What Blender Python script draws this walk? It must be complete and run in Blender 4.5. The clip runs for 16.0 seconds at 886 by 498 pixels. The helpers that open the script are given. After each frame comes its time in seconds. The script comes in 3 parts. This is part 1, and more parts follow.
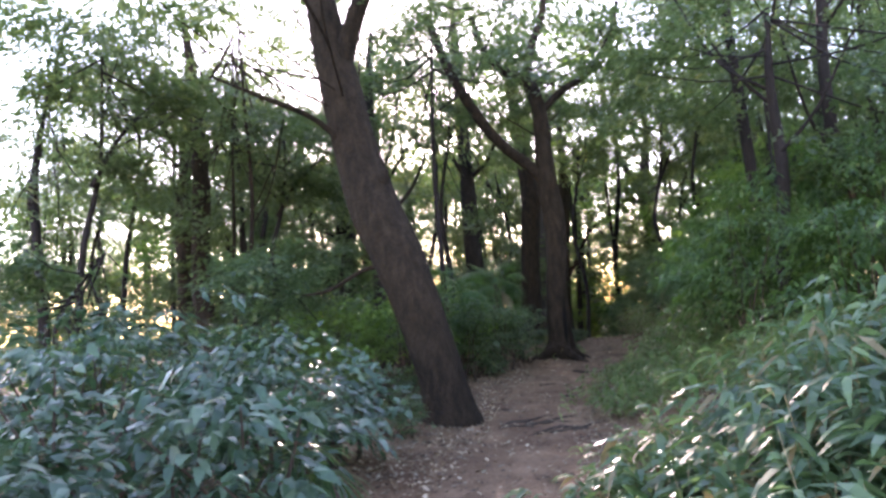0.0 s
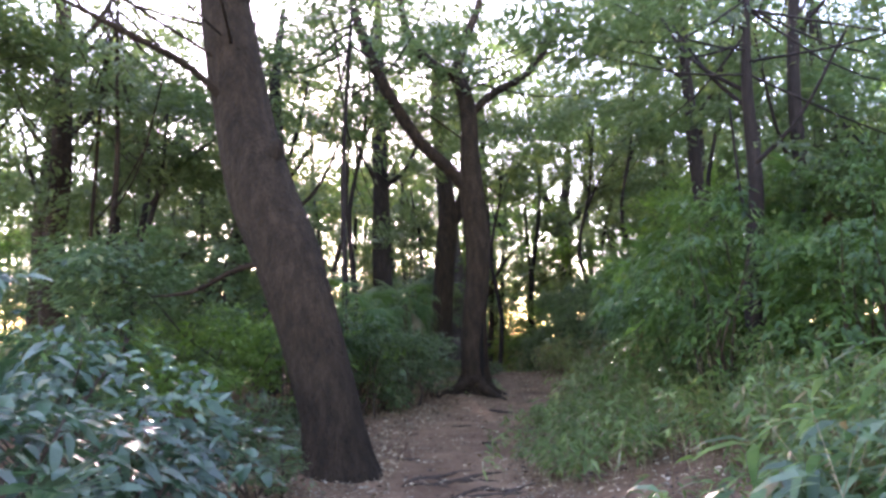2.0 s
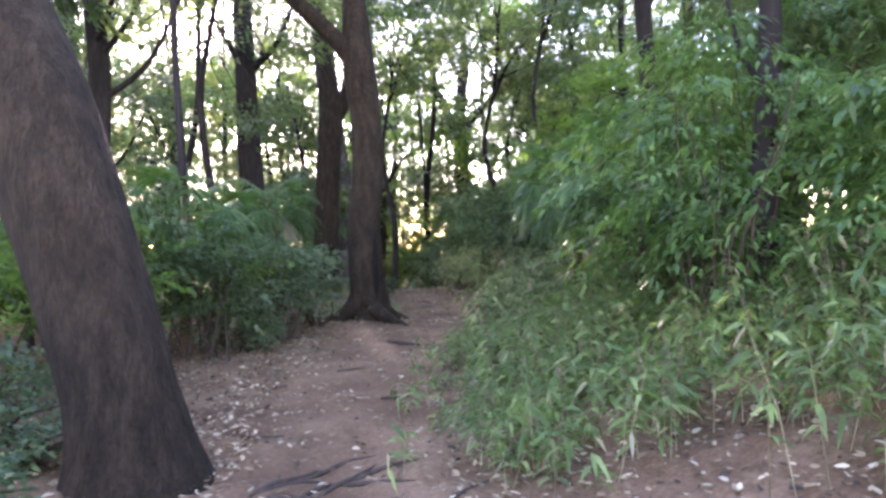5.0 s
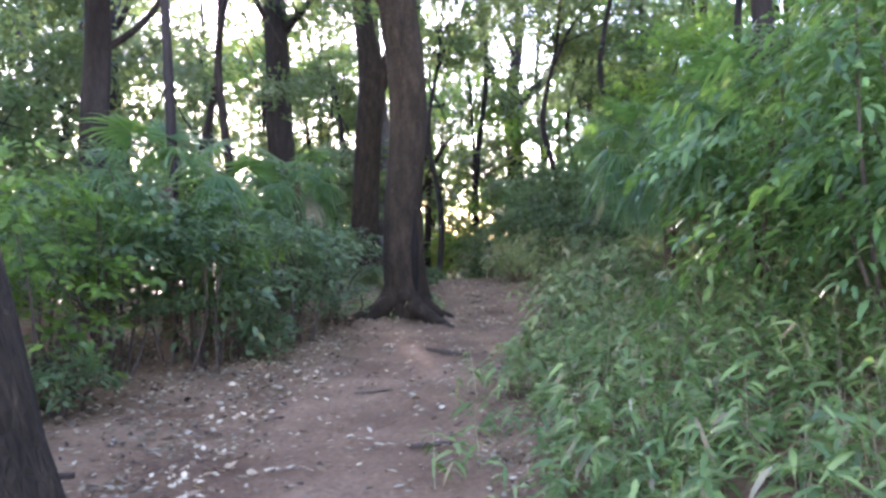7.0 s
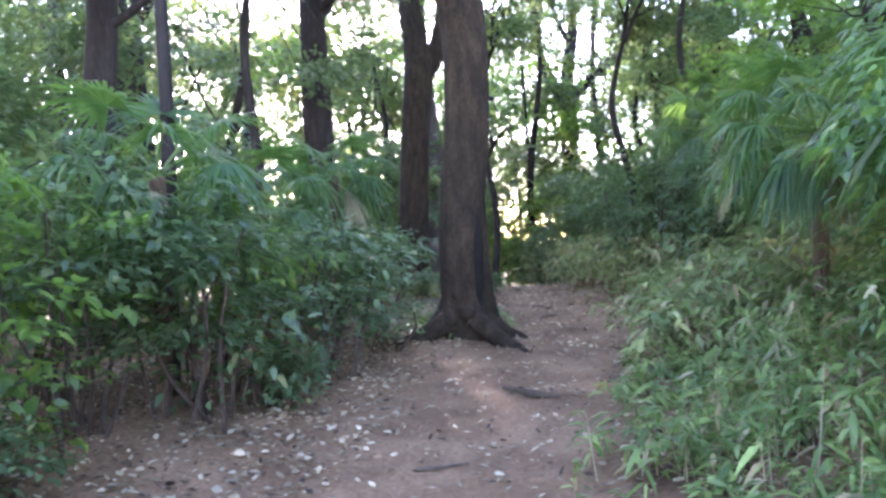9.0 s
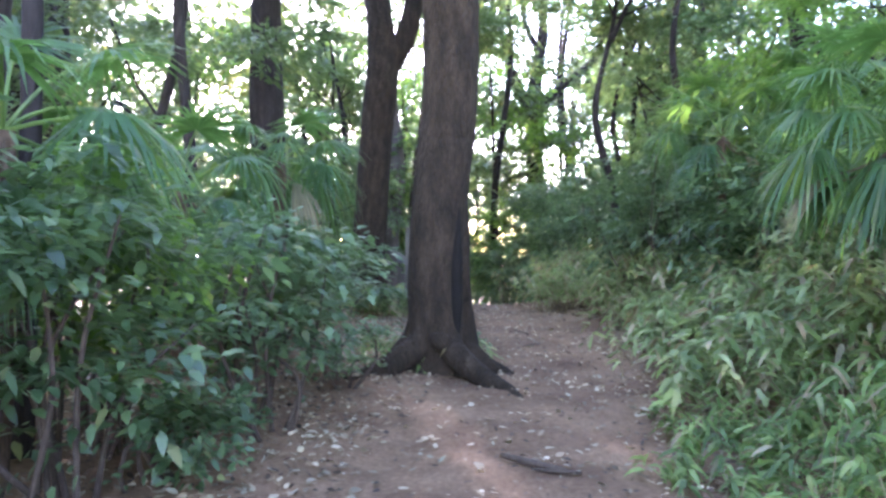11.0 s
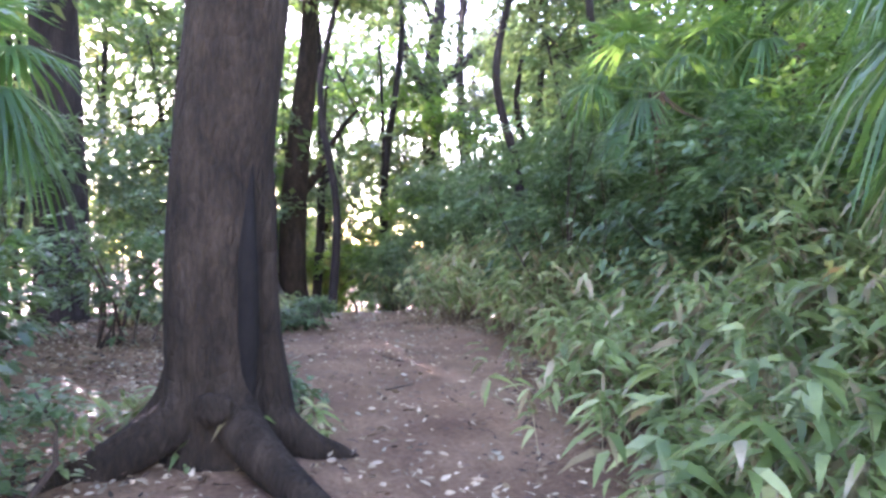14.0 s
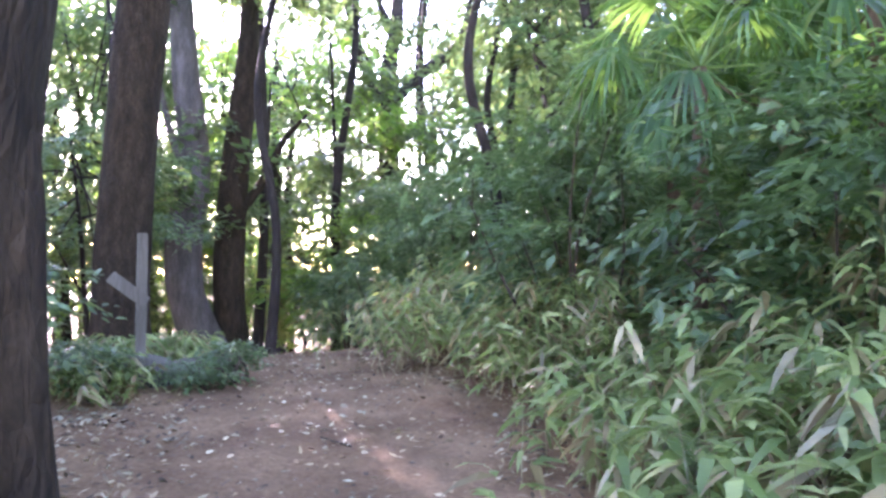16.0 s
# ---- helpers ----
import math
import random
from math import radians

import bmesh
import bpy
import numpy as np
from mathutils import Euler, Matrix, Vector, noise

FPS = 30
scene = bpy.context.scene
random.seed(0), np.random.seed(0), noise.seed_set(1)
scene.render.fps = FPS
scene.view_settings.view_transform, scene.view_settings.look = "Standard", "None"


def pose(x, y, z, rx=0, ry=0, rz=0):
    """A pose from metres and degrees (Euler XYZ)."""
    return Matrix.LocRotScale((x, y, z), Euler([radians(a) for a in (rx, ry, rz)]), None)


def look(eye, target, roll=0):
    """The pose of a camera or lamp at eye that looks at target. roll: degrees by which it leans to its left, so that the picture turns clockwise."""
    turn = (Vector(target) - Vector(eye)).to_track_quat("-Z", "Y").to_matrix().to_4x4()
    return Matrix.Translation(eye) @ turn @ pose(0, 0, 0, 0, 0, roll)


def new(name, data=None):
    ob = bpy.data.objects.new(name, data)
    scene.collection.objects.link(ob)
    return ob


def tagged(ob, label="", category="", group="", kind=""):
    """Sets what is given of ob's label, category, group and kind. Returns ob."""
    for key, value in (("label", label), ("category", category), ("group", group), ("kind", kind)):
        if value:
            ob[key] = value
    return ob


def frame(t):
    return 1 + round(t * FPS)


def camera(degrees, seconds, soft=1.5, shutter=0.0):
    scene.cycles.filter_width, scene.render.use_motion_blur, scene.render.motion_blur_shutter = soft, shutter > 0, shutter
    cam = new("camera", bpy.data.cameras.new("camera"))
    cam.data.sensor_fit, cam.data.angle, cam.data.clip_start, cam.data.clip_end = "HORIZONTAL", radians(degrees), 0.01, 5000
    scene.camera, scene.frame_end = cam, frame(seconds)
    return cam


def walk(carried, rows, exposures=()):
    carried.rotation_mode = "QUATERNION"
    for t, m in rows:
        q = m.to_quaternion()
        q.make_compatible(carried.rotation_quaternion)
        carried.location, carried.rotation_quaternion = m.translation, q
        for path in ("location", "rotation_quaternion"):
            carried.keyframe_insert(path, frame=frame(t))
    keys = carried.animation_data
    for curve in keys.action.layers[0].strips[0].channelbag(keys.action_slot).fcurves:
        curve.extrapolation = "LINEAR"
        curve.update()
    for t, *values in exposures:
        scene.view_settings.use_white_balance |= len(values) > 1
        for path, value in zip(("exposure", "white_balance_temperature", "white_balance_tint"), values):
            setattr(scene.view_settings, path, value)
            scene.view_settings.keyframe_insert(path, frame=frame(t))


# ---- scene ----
cam = camera(61.4, 16.0, soft=2.9)
METRES, EYE, TILT, LEAN, TURN = 18.5, 1.5, 4.0, 3.5, 0.0
ROWS = [
    (0.0, 0.0, 0.0, 0.0, 0.0, 0.0, 0.0),
    (0.5, -0.0023, 0.0334, -0.0038, -1.27, -0.09, -1.01),
    (1.0, -0.0045, 0.0673, -0.0076, -5.17, 1.44, -2.38),
    (1.5, 0.0015, 0.1044, -0.0135, -7.9, 1.57, -2.5),
    (2.0, 0.0048, 0.1433, -0.0181, -7.08, 2.42, -3.96),
    (2.5, 0.008, 0.1738, -0.0183, -10.81, 2.62, -0.48),
    (3.0, 0.0142, 0.2086, -0.0226, -13.19, 0.38, -1.68),
    (3.5, 0.0168, 0.2415, -0.0276, -13.47, -0.05, -4.36),
    (4.0, 0.0194, 0.273, -0.0313, -15.49, -1.15, -1.64),
    (4.5, 0.0282, 0.3078, -0.0349, -15.98, -2.55, -2.63),
    (7.0, 0.0676, 0.466, -0.0493, -11.94, -4.6, -3.74),
    (7.5, 0.0719, 0.4956, -0.0496, -7.86, -4.86, -1.47),
    (8.0, 0.074, 0.5259, -0.0532, -6.79, -5.16, -4.59),
    (10.5, 0.0769, 0.6539, -0.0618, -11.74, -3.88, 1.07),
    (11.0, 0.0795, 0.6807, -0.0666, -12.22, -3.43, -5.34),
    (11.5, 0.0866, 0.7058, -0.0668, -22.34, -3.66, -4.94),
    (12.0, 0.1027, 0.7341, -0.0687, -24.4, -4.1, -3.58),
    (12.5, 0.1169, 0.7592, -0.072, -23.77, -2.7, -6.06),
    (13.0, 0.1279, 0.7823, -0.0707, -23.36, -3.05, -7.17),
    (13.5, 0.1419, 0.8109, -0.0726, -20.3, -4.78, -4.55),
    (14.0, 0.1529, 0.841, -0.0745, -19.55, -3.08, -5.55),
    (14.5, 0.16, 0.8716, -0.0711, -22.03, -1.97, -5.15),
    (15.0, 0.1708, 0.9011, -0.0742, -22.12, -1.0, -3.47),
    (15.5, 0.1831, 0.9335, -0.0767, -21.46, -0.84, -5.23),
    (16.0, 0.1934, 0.9632, -0.0771, -22.87, -1.13, -5.5),
]
walk(cam, [(t, pose(0, 0, EYE, TILT, LEAN, TURN) @ pose(METRES * x, METRES * y, METRES * z, 90 + pitch, roll, yaw)) for t, x, y, z, yaw, pitch, roll in ROWS], [(0.0, 3.1, 6900, 39), (4.0, 3.9, 6850, 46), (7.0, 4.3, 6450, 43), (11.0, 4.7, 6150, 40), (13.5, 4.9, 6300, 50), (16.0, 5.15, 6300, 48)])


# ---- light ----
SUN_EL, SUN_AZ = 15.5, -3.1
world = bpy.data.worlds.new("world")
scene.world = world
world.use_nodes = True
wn = world.node_tree.nodes
sky = wn.new("ShaderNodeTexSky")
sky.sky_type, sky.sun_disc = "NISHITA", False
sky.sun_elevation, sky.sun_rotation = radians(SUN_EL), radians(SUN_AZ)
sky.air_density, sky.dust_density = 1.0, 0.25
wn["Background"].inputs["Strength"].default_value = 0.15
world.node_tree.links.new(sky.outputs[0], wn["Background"].inputs["Color"])
sun = new("sun", bpy.data.lights.new("sun", "SUN"))
sun.data.energy, sun.data.angle, sun.data.color = 2.1, radians(0.6), (1.0, 0.92, 0.8)
sun_dir = Vector((math.sin(radians(SUN_AZ)) * math.cos(radians(SUN_EL)), math.cos(radians(SUN_AZ)) * math.cos(radians(SUN_EL)), math.sin(radians(SUN_EL))))
sun.matrix_world = look((0, 0, 30), Vector((0, 0, 30)) - sun_dir)


# ---- materials ----
def material(name):
    m = bpy.data.materials.new(name)
    m.use_nodes = True
    m.node_tree.nodes.clear()
    return m, m.node_tree.nodes, m.node_tree.links


def ramp(nodes, stops):
    r = nodes.new("ShaderNodeValToRGB")
    while len(r.color_ramp.elements) < len(stops):
        r.color_ramp.elements.new(0.5)
    for e, (p, c) in zip(r.color_ramp.elements, stops):
        e.position, e.color = p, (*c, 1)
    return r


def leaf_material(name, dark, mid, light, glow, through_share=0.4, rough=0.42):
    """Leaf with a colour of its own for each blade, mottled, letting light through."""
    m, n, l = material(name)
    geo, tex = n.new("ShaderNodeNewGeometry"), n.new("ShaderNodeTexCoord")
    r = ramp(n, [(0.0, dark), (0.45, mid), (0.93, light), (1.0, tuple(0.5 * a + 0.5 * b for a, b in zip(light, (0.32, 0.24, 0.09))))])
    l.new(geo.outputs["Random Per Island"], r.inputs[0])
    ns = n.new("ShaderNodeTexNoise")
    ns.inputs["Scale"].default_value = 38
    l.new(tex.outputs["Object"], ns.inputs["Vector"])
    mix = n.new("ShaderNodeMixRGB")
    mix.blend_type = "MULTIPLY"
    mix.inputs[0].default_value = 0.35
    l.new(r.outputs[0], mix.inputs[1])
    l.new(ns.outputs["Fac"], mix.inputs[2])
    p = n.new("ShaderNodeBsdfPrincipled")
    p.inputs["Roughness"].default_value = rough
    drift = n.new("ShaderNodeTexNoise")
    drift.inputs["Scale"].default_value, drift.inputs["Detail"].default_value = 2.2, 3
    l.new(tex.outputs["Object"], drift.inputs["Vector"])
    shade = ramp(n, [(0.36, (0.5, 0.58, 0.55)), (0.64, (1.25, 1.2, 1.05))])
    l.new(drift.outputs["Fac"], shade.inputs[0])
    tone = n.new("ShaderNodeMixRGB")
    tone.blend_type = "MULTIPLY"
    tone.inputs[0].default_value = 1.0
    l.new(mix.outputs[0], tone.inputs[1])
    l.new(shade.outputs[0], tone.inputs[2])
    l.new(tone.outputs[0], p.inputs["Base Color"])
    t = n.new("ShaderNodeBsdfTranslucent")
    hue = n.new("ShaderNodeMixRGB")
    hue.inputs[0].default_value = 0.65
    hue.inputs[2].default_value = (*glow, 1)
    l.new(tone.outputs[0], hue.inputs[1])
    l.new(hue.outputs[0], t.inputs["Color"])
    s, o = n.new("ShaderNodeMixShader"), n.new("ShaderNodeOutputMaterial")
    s.inputs[0].default_value = through_share
    l.new(p.outputs[0], s.inputs[1])
    l.new(t.outputs[0], s.inputs[2])
    l.new(s.outputs[0], o.inputs[0])
    return m


def rough_material(name, stops, scale, stretch=(1, 1, 1), bump=0.5, rough=0.9, fine=60, distance=0.02, ridges=0.0):
    """Earth, bark, stone: two scales of noise for the colour and for the relief."""
    m, n, l = material(name)
    tex, mp = n.new("ShaderNodeTexCoord"), n.new("ShaderNodeMapping")
    mp.inputs["Scale"].default_value = stretch
    l.new(tex.outputs["Object"], mp.inputs["Vector"])
    a, b = n.new("ShaderNodeTexNoise"), n.new("ShaderNodeTexNoise")
    a.inputs["Scale"].default_value, b.inputs["Scale"].default_value = scale, fine
    a.inputs["Detail"].default_value, b.inputs["Detail"].default_value = 6, 8
    b.inputs["Roughness"].default_value = 0.7
    l.new(mp.outputs[0], a.inputs["Vector"])
    l.new(mp.outputs[0], b.inputs["Vector"])
    add = n.new("ShaderNodeMath")
    add.operation = "MULTIPLY_ADD"
    add.inputs[1].default_value = 0.5
    l.new(b.outputs["Fac"], add.inputs[0])
    half = n.new("ShaderNodeMath")
    half.operation = "MULTIPLY"
    half.inputs[1].default_value = 0.5
    l.new(a.outputs["Fac"], half.inputs[0])
    l.new(half.outputs[0], add.inputs[2])
    r = ramp(n, stops)
    l.new(add.outputs[0], r.inputs[0])
    p = n.new("ShaderNodeBsdfPrincipled")
    p.inputs["Roughness"].default_value = rough
    p.inputs["Specular IOR Level"].default_value = 0.25
    l.new(r.outputs[0], p.inputs["Base Color"])
    bp = n.new("ShaderNodeBump")
    bp.inputs["Strength"].default_value, bp.inputs["Distance"].default_value = bump, distance
    height = add.outputs[0]
    if ridges:
        v = n.new("ShaderNodeTexVoronoi")
        v.feature = "DISTANCE_TO_EDGE"
        v.inputs["Scale"].default_value = ridges
        l.new(mp.outputs[0], v.inputs["Vector"])
        mx = n.new("ShaderNodeMath")
        mx.operation = "MULTIPLY_ADD"
        mx.inputs[1].default_value = 1.2
        l.new(v.outputs["Distance"], mx.inputs[0])
        l.new(add.outputs[0], mx.inputs[2])
        height = mx.outputs[0]
    l.new(height, bp.inputs["Height"])
    l.new(bp.outputs[0], p.inputs["Normal"])
    o = n.new("ShaderNodeOutputMaterial")
    l.new(p.outputs[0], o.inputs[0])
    return m


EARTH = rough_material("earth", [(0.32, (0.085, 0.044, 0.026)), (0.5, (0.2, 0.118, 0.066)), (0.66, (0.34, 0.216, 0.13))], 1.3, bump=0.9, fine=26, distance=0.05)
BARK = rough_material("bark", [(0.34, (0.01, 0.007, 0.0045)), (0.5, (0.028, 0.019, 0.011)), (0.7, (0.066, 0.046, 0.029))], 9, (1, 1, 0.34), 1.0, fine=42, distance=0.04, ridges=21)
BARK_DARK = rough_material("dark_bark", [(0.32, (0.012, 0.009, 0.008)), (0.55, (0.03, 0.024, 0.021)), (0.75, (0.07, 0.058, 0.05))], 8, (1, 1, 0.2), 0.8, fine=30, distance=0.02, ridges=18)
BARK_PALE = rough_material("pale_bark", [(0.32, (0.042, 0.036, 0.031)), (0.5, (0.092, 0.08, 0.07)), (0.7, (0.165, 0.148, 0.133))], 6, (1, 1, 0.3), 0.6, fine=26, distance=0.02, ridges=14)
FIBRE = rough_material("palm_fibre", [(0.3, (0.04, 0.025, 0.015)), (0.55, (0.12, 0.08, 0.05)), (0.75, (0.25, 0.18, 0.11))], 12, (1, 1, 0.4), 1.0, fine=50, distance=0.03)
STONE = rough_material("stone", [(0.3, (0.035, 0.034, 0.026)), (0.5, (0.085, 0.08, 0.064)), (0.7, (0.17, 0.16, 0.13))], 4, bump=0.7, fine=30, distance=0.03)
WOOD = rough_material("weathered_wood", [(0.3, (0.06, 0.054, 0.043)), (0.5, (0.11, 0.1, 0.08)), (0.7, (0.18, 0.165, 0.135))], 7, (1, 1, 0.12), 0.5, fine=40, distance=0.01)
TWIG = rough_material("twig_bark", [(0.3, (0.03, 0.021, 0.015)), (0.55, (0.075, 0.055, 0.04)), (0.75, (0.15, 0.12, 0.09))], 15, (1, 1, 0.3), 0.5, fine=60, distance=0.005)
# near-black: the shade inside the trunk's hollow, put into the colour
HOLLOW_SHADE = rough_material("hollow_shade", [(0.3, (0.004, 0.003, 0.002)), (0.6, (0.01, 0.008, 0.006)), (0.8, (0.022, 0.017, 0.012))], 8, bump=0.8, fine=30)
LITTER = leaf_material("litter", (0.2, 0.12, 0.07), (0.45, 0.33, 0.22), (0.72, 0.6, 0.46), (0.4, 0.25, 0.12), 0.12, 0.6)
LAUREL = leaf_material("laurel_leaf", (0.03, 0.068, 0.036), (0.07, 0.138, 0.068), (0.17, 0.26, 0.13), (0.22, 0.38, 0.11), 0.38, 0.3)
CANOPY = leaf_material("canopy_leaf", (0.026, 0.05, 0.022), (0.06, 0.1, 0.04), (0.14, 0.2, 0.08), (0.24, 0.37, 0.11), 0.42)
FRESH = leaf_material("fresh_leaf", (0.05, 0.12, 0.025), (0.1, 0.21, 0.04), (0.2, 0.33, 0.07), (0.3, 0.54, 0.09), 0.5, 0.36)
# yellower green: sunlight on the far leaves, put into their colour
YELLOW = leaf_material("sunlit_yellow_leaf", (0.08, 0.14, 0.035), (0.15, 0.22, 0.055), (0.28, 0.32, 0.1), (0.4, 0.46, 0.14), 0.48)
AUCUBA = leaf_material("aucuba_leaf", (0.03, 0.075, 0.045), (0.06, 0.135, 0.085), (0.16, 0.25, 0.18), (0.12, 0.28, 0.09), 0.22, 0.26)
SASA = leaf_material("bamboo_grass_leaf", (0.05, 0.105, 0.03), (0.13, 0.23, 0.065), (0.33, 0.44, 0.16), (0.28, 0.46, 0.1), 0.4)
BROAD = leaf_material("broad_bamboo_leaf", (0.045, 0.1, 0.05), (0.1, 0.2, 0.1), (0.24, 0.36, 0.2), (0.22, 0.42, 0.12), 0.35, 0.34)
SASA_PALE = leaf_material("pale_bamboo_grass_leaf", (0.1, 0.17, 0.05), (0.21, 0.31, 0.1), (0.46, 0.52, 0.25), (0.36, 0.48, 0.14), 0.4)
SASA_DRY = leaf_material("dry_bamboo_grass_leaf", (0.2, 0.15, 0.08), (0.36, 0.29, 0.17), (0.55, 0.48, 0.33), (0.45, 0.35, 0.15), 0.3, 0.6)
PALM = leaf_material("palm_leaf", (0.028, 0.08, 0.038), (0.052, 0.135, 0.055), (0.12, 0.23, 0.1), (0.22, 0.44, 0.07), 0.42, 0.35)
PALM_DRY = leaf_material("dry_palm_leaf", (0.1, 0.09, 0.045), (0.2, 0.17, 0.09), (0.38, 0.33, 0.2), (0.3, 0.28, 0.1), 0.3, 0.6)
FERN = leaf_material("bush_leaf", (0.022, 0.065, 0.022), (0.056, 0.138, 0.042), (0.14, 0.27, 0.08), (0.22, 0.44, 0.08), 0.38, 0.36)


# ---- shapes ----
rng = np.random.default_rng(7)


def unit(v):
    return v / np.maximum(np.linalg.norm(v, axis=-1, keepdims=True), 1e-9)


def mesh_of(name, verts, tris, mat, smooth=False):
    me = bpy.data.meshes.new(name)
    verts, tris = np.asarray(verts, np.float32), np.asarray(tris, np.int32)
    me.vertices.add(len(verts))
    me.vertices.foreach_set("co", verts.ravel())
    me.loops.add(tris.size)
    me.loops.foreach_set("vertex_index", tris.ravel())
    me.polygons.add(len(tris))
    me.polygons.foreach_set("loop_start", np.arange(0, tris.size, 3, dtype=np.int32))
    me.polygons.foreach_set("use_smooth", np.full(len(tris), smooth))
    me.update(calc_edges=True)
    me.materials.append(mat)
    return me


def piece(name, shape, mat, parent=None, label="", smooth=False, at=None):
    ob = new(name, mesh_of(name, *shape, mat, smooth))
    if parent:
        ob.parent = parent
    if at is not None:
        ob.location = at
    return tagged(ob, label)


def thing(name, at, label, category, group="", kind=""):
    ob = new(name)
    ob.location, ob.empty_display_size = at, 0.1
    return tagged(ob, label, category, group, kind)


def join(*shapes):
    verts, tris, k = [], [], 0
    for v, f in shapes:
        verts.append(v)
        tris.append(np.asarray(f) + k)
        k += len(v)
    return np.concatenate(verts), np.concatenate(tris)


def blades(P, D, U, L, W, droop=0.0, fold=0.15, fine=False):
    """Leaves at P along D, facing U. fine: six points a leaf, else four."""
    n = len(P)
    D, S = unit(D), unit(np.cross(D, U))
    N = np.cross(S, D)
    L, W = np.broadcast_to(L, n)[:, None], np.broadcast_to(W, n)[:, None]
    droop = np.broadcast_to(droop, n)[:, None]
    Z = np.array([0, 0, 1.0])

    def row(s, w):
        return P + D * L * s - Z * droop * L * s * s + S * W * w + N * abs(w) * W * fold
    if fine:
        rows = [row(0, 0), row(0.3, -0.5), row(0.3, 0.5), row(0.68, -0.36), row(0.68, 0.36), row(1, 0)]
        f = np.array([[0, 2, 1], [1, 2, 4], [1, 4, 3], [3, 4, 5]])
    else:
        rows = [row(0, 0), row(0.45, -0.5), row(0.45, 0.5), row(1, 0)]
        f = np.array([[0, 2, 3], [0, 3, 1]])
    v = np.stack(rows, 1).reshape(-1, 3)
    return v, (f[None] + np.arange(n)[:, None, None] * len(rows)).reshape(-1, 3)


def tube(points, radii, sides=10, step=0.25, rough=0.0, fluted=0.0, seed=0):
    """A round limb through the points, smoothed, with uneven skin."""
    P, R = np.asarray(points, float), np.asarray(radii, float)
    seg = np.linalg.norm(np.diff(P, axis=0), axis=1)
    s = np.concatenate([[0], np.cumsum(seg)])
    k = max(2, int(s[-1] / step) + 1)
    u = np.linspace(0, s[-1], k)
    T = np.gradient(P, s, axis=0) if len(P) > 2 else np.repeat(unit(P[1:] - P[:1]), 2, 0)
    i = np.clip(np.searchsorted(s, u, side="right") - 1, 0, len(P) - 2)
    h = (s[i + 1] - s[i])[:, None]
    w = ((u - s[i]) / (s[i + 1] - s[i]))[:, None]
    C = (2 * w**3 - 3 * w**2 + 1) * P[i] + (w**3 - 2 * w**2 + w) * h * T[i] + (3 * w**2 - 2 * w**3) * P[i + 1] + (w**3 - w**2) * h * T[i + 1]
    r = np.interp(u, s, R)
    tan = unit(np.gradient(C, axis=0))
    side = unit(np.cross(tan, np.array([0.31, 0.95, 0.05])))
    up = np.cross(side, tan)
    a = np.linspace(0, 2 * math.pi, sides, endpoint=False)
    wob = np.ones((k, sides))
    if rough:
        for j in range(4):
            fa, ph = (2, 3, 5, 9)[j], seed * 1.7 + j * 2.1
            wob += rough * (1, 0.7, 0.45, 0.35)[j] * np.sin(fa * a[None] + ph + (0.8, 1.7, 0.5, 0.6)[j] * u[:, None] + np.sin(u[:, None] * (1.3 + j) + ph))
    if fluted:
        wob += fluted * np.abs(np.sin(11 * a[None] + 0.5 * np.sin(2.3 * u[:, None] + seed))) - fluted * 0.6
    V = C[:, None] + (np.cos(a)[None, :, None] * side[:, None] + np.sin(a)[None, :, None] * up[:, None]) * (r[:, None] * wob)[..., None]
    q = np.arange(k * sides).reshape(k, sides)
    A, B = q[:-1], np.roll(q, -1, 1)[:-1]
    Cc, Dd = np.roll(q, -1, 1)[1:], q[1:]
    f = np.concatenate([np.stack([A, B, Cc], -1).reshape(-1, 3), np.stack([A, Cc, Dd], -1).reshape(-1, 3)])
    V = np.concatenate([V.reshape(-1, 3), C[:1], C[-1:]])
    e = k * sides
    a0, a1 = q[0], q[-1]
    f = np.concatenate([f, np.stack([np.roll(a0, -1), a0, np.full(sides, e)], -1), np.stack([a1, np.roll(a1, -1), np.full(sides, e + 1)], -1)])
    return V, f


def ball(n):
    return unit(rng.normal(size=(n, 3)))


def foliage(centres, each, spread, flat, length, width, droop=0.25, fine=False, heart=(0, 0)):
    """Leafy sprays: at each centre an arching twig that points away from the heart, with leaves to both sides in one plane."""
    C = np.asarray(centres, float)
    k = len(C)
    out = unit(C[:, :2] - np.asarray(heart)[:2] + rng.normal(size=(k, 2)) * 0.5 * spread)
    D = unit(np.concatenate([out, rng.normal(size=(k, 1)) * 0.3], 1))
    U = unit(np.array([0, 0, 1.0]) + 0.25 * D * rng.random((k, 1)) + rng.normal(size=(k, 3)) * 0.28)
    S = unit(np.cross(D, U))
    U = np.cross(S, D)
    span = spread * rng.uniform(0.75, 1.45, k)
    C, D, S, U, span = (np.repeat(v, each, 0) for v in (C, D, S, U, span))
    n = len(C)
    t = rng.uniform(-1.3, 1.5, n)
    side = rng.choice([-1.0, 1.0], n)
    off = side * np.abs(rng.normal(size=n)) * 0.5 * (1.25 - 0.4 * t)
    P = C + D * (t * span)[:, None] + S * (off * span)[:, None] + U * (rng.normal(size=n) * flat * 0.4 * span)[:, None]
    P[:, 2] -= droop * 0.45 * span * (t + 0.4) ** 2
    A = D * 0.75 + S * side[:, None] * 0.7 + rng.normal(size=(n, 3)) * 0.28
    A[:, 2] -= 0.2 * droop * (t + 1)
    size = length * rng.uniform(0.6, 1.25, n)
    return blades(P, A, U + rng.normal(size=(n, 3)) * 0.24, size, size * width, droop * 0.8, 0.16, fine)


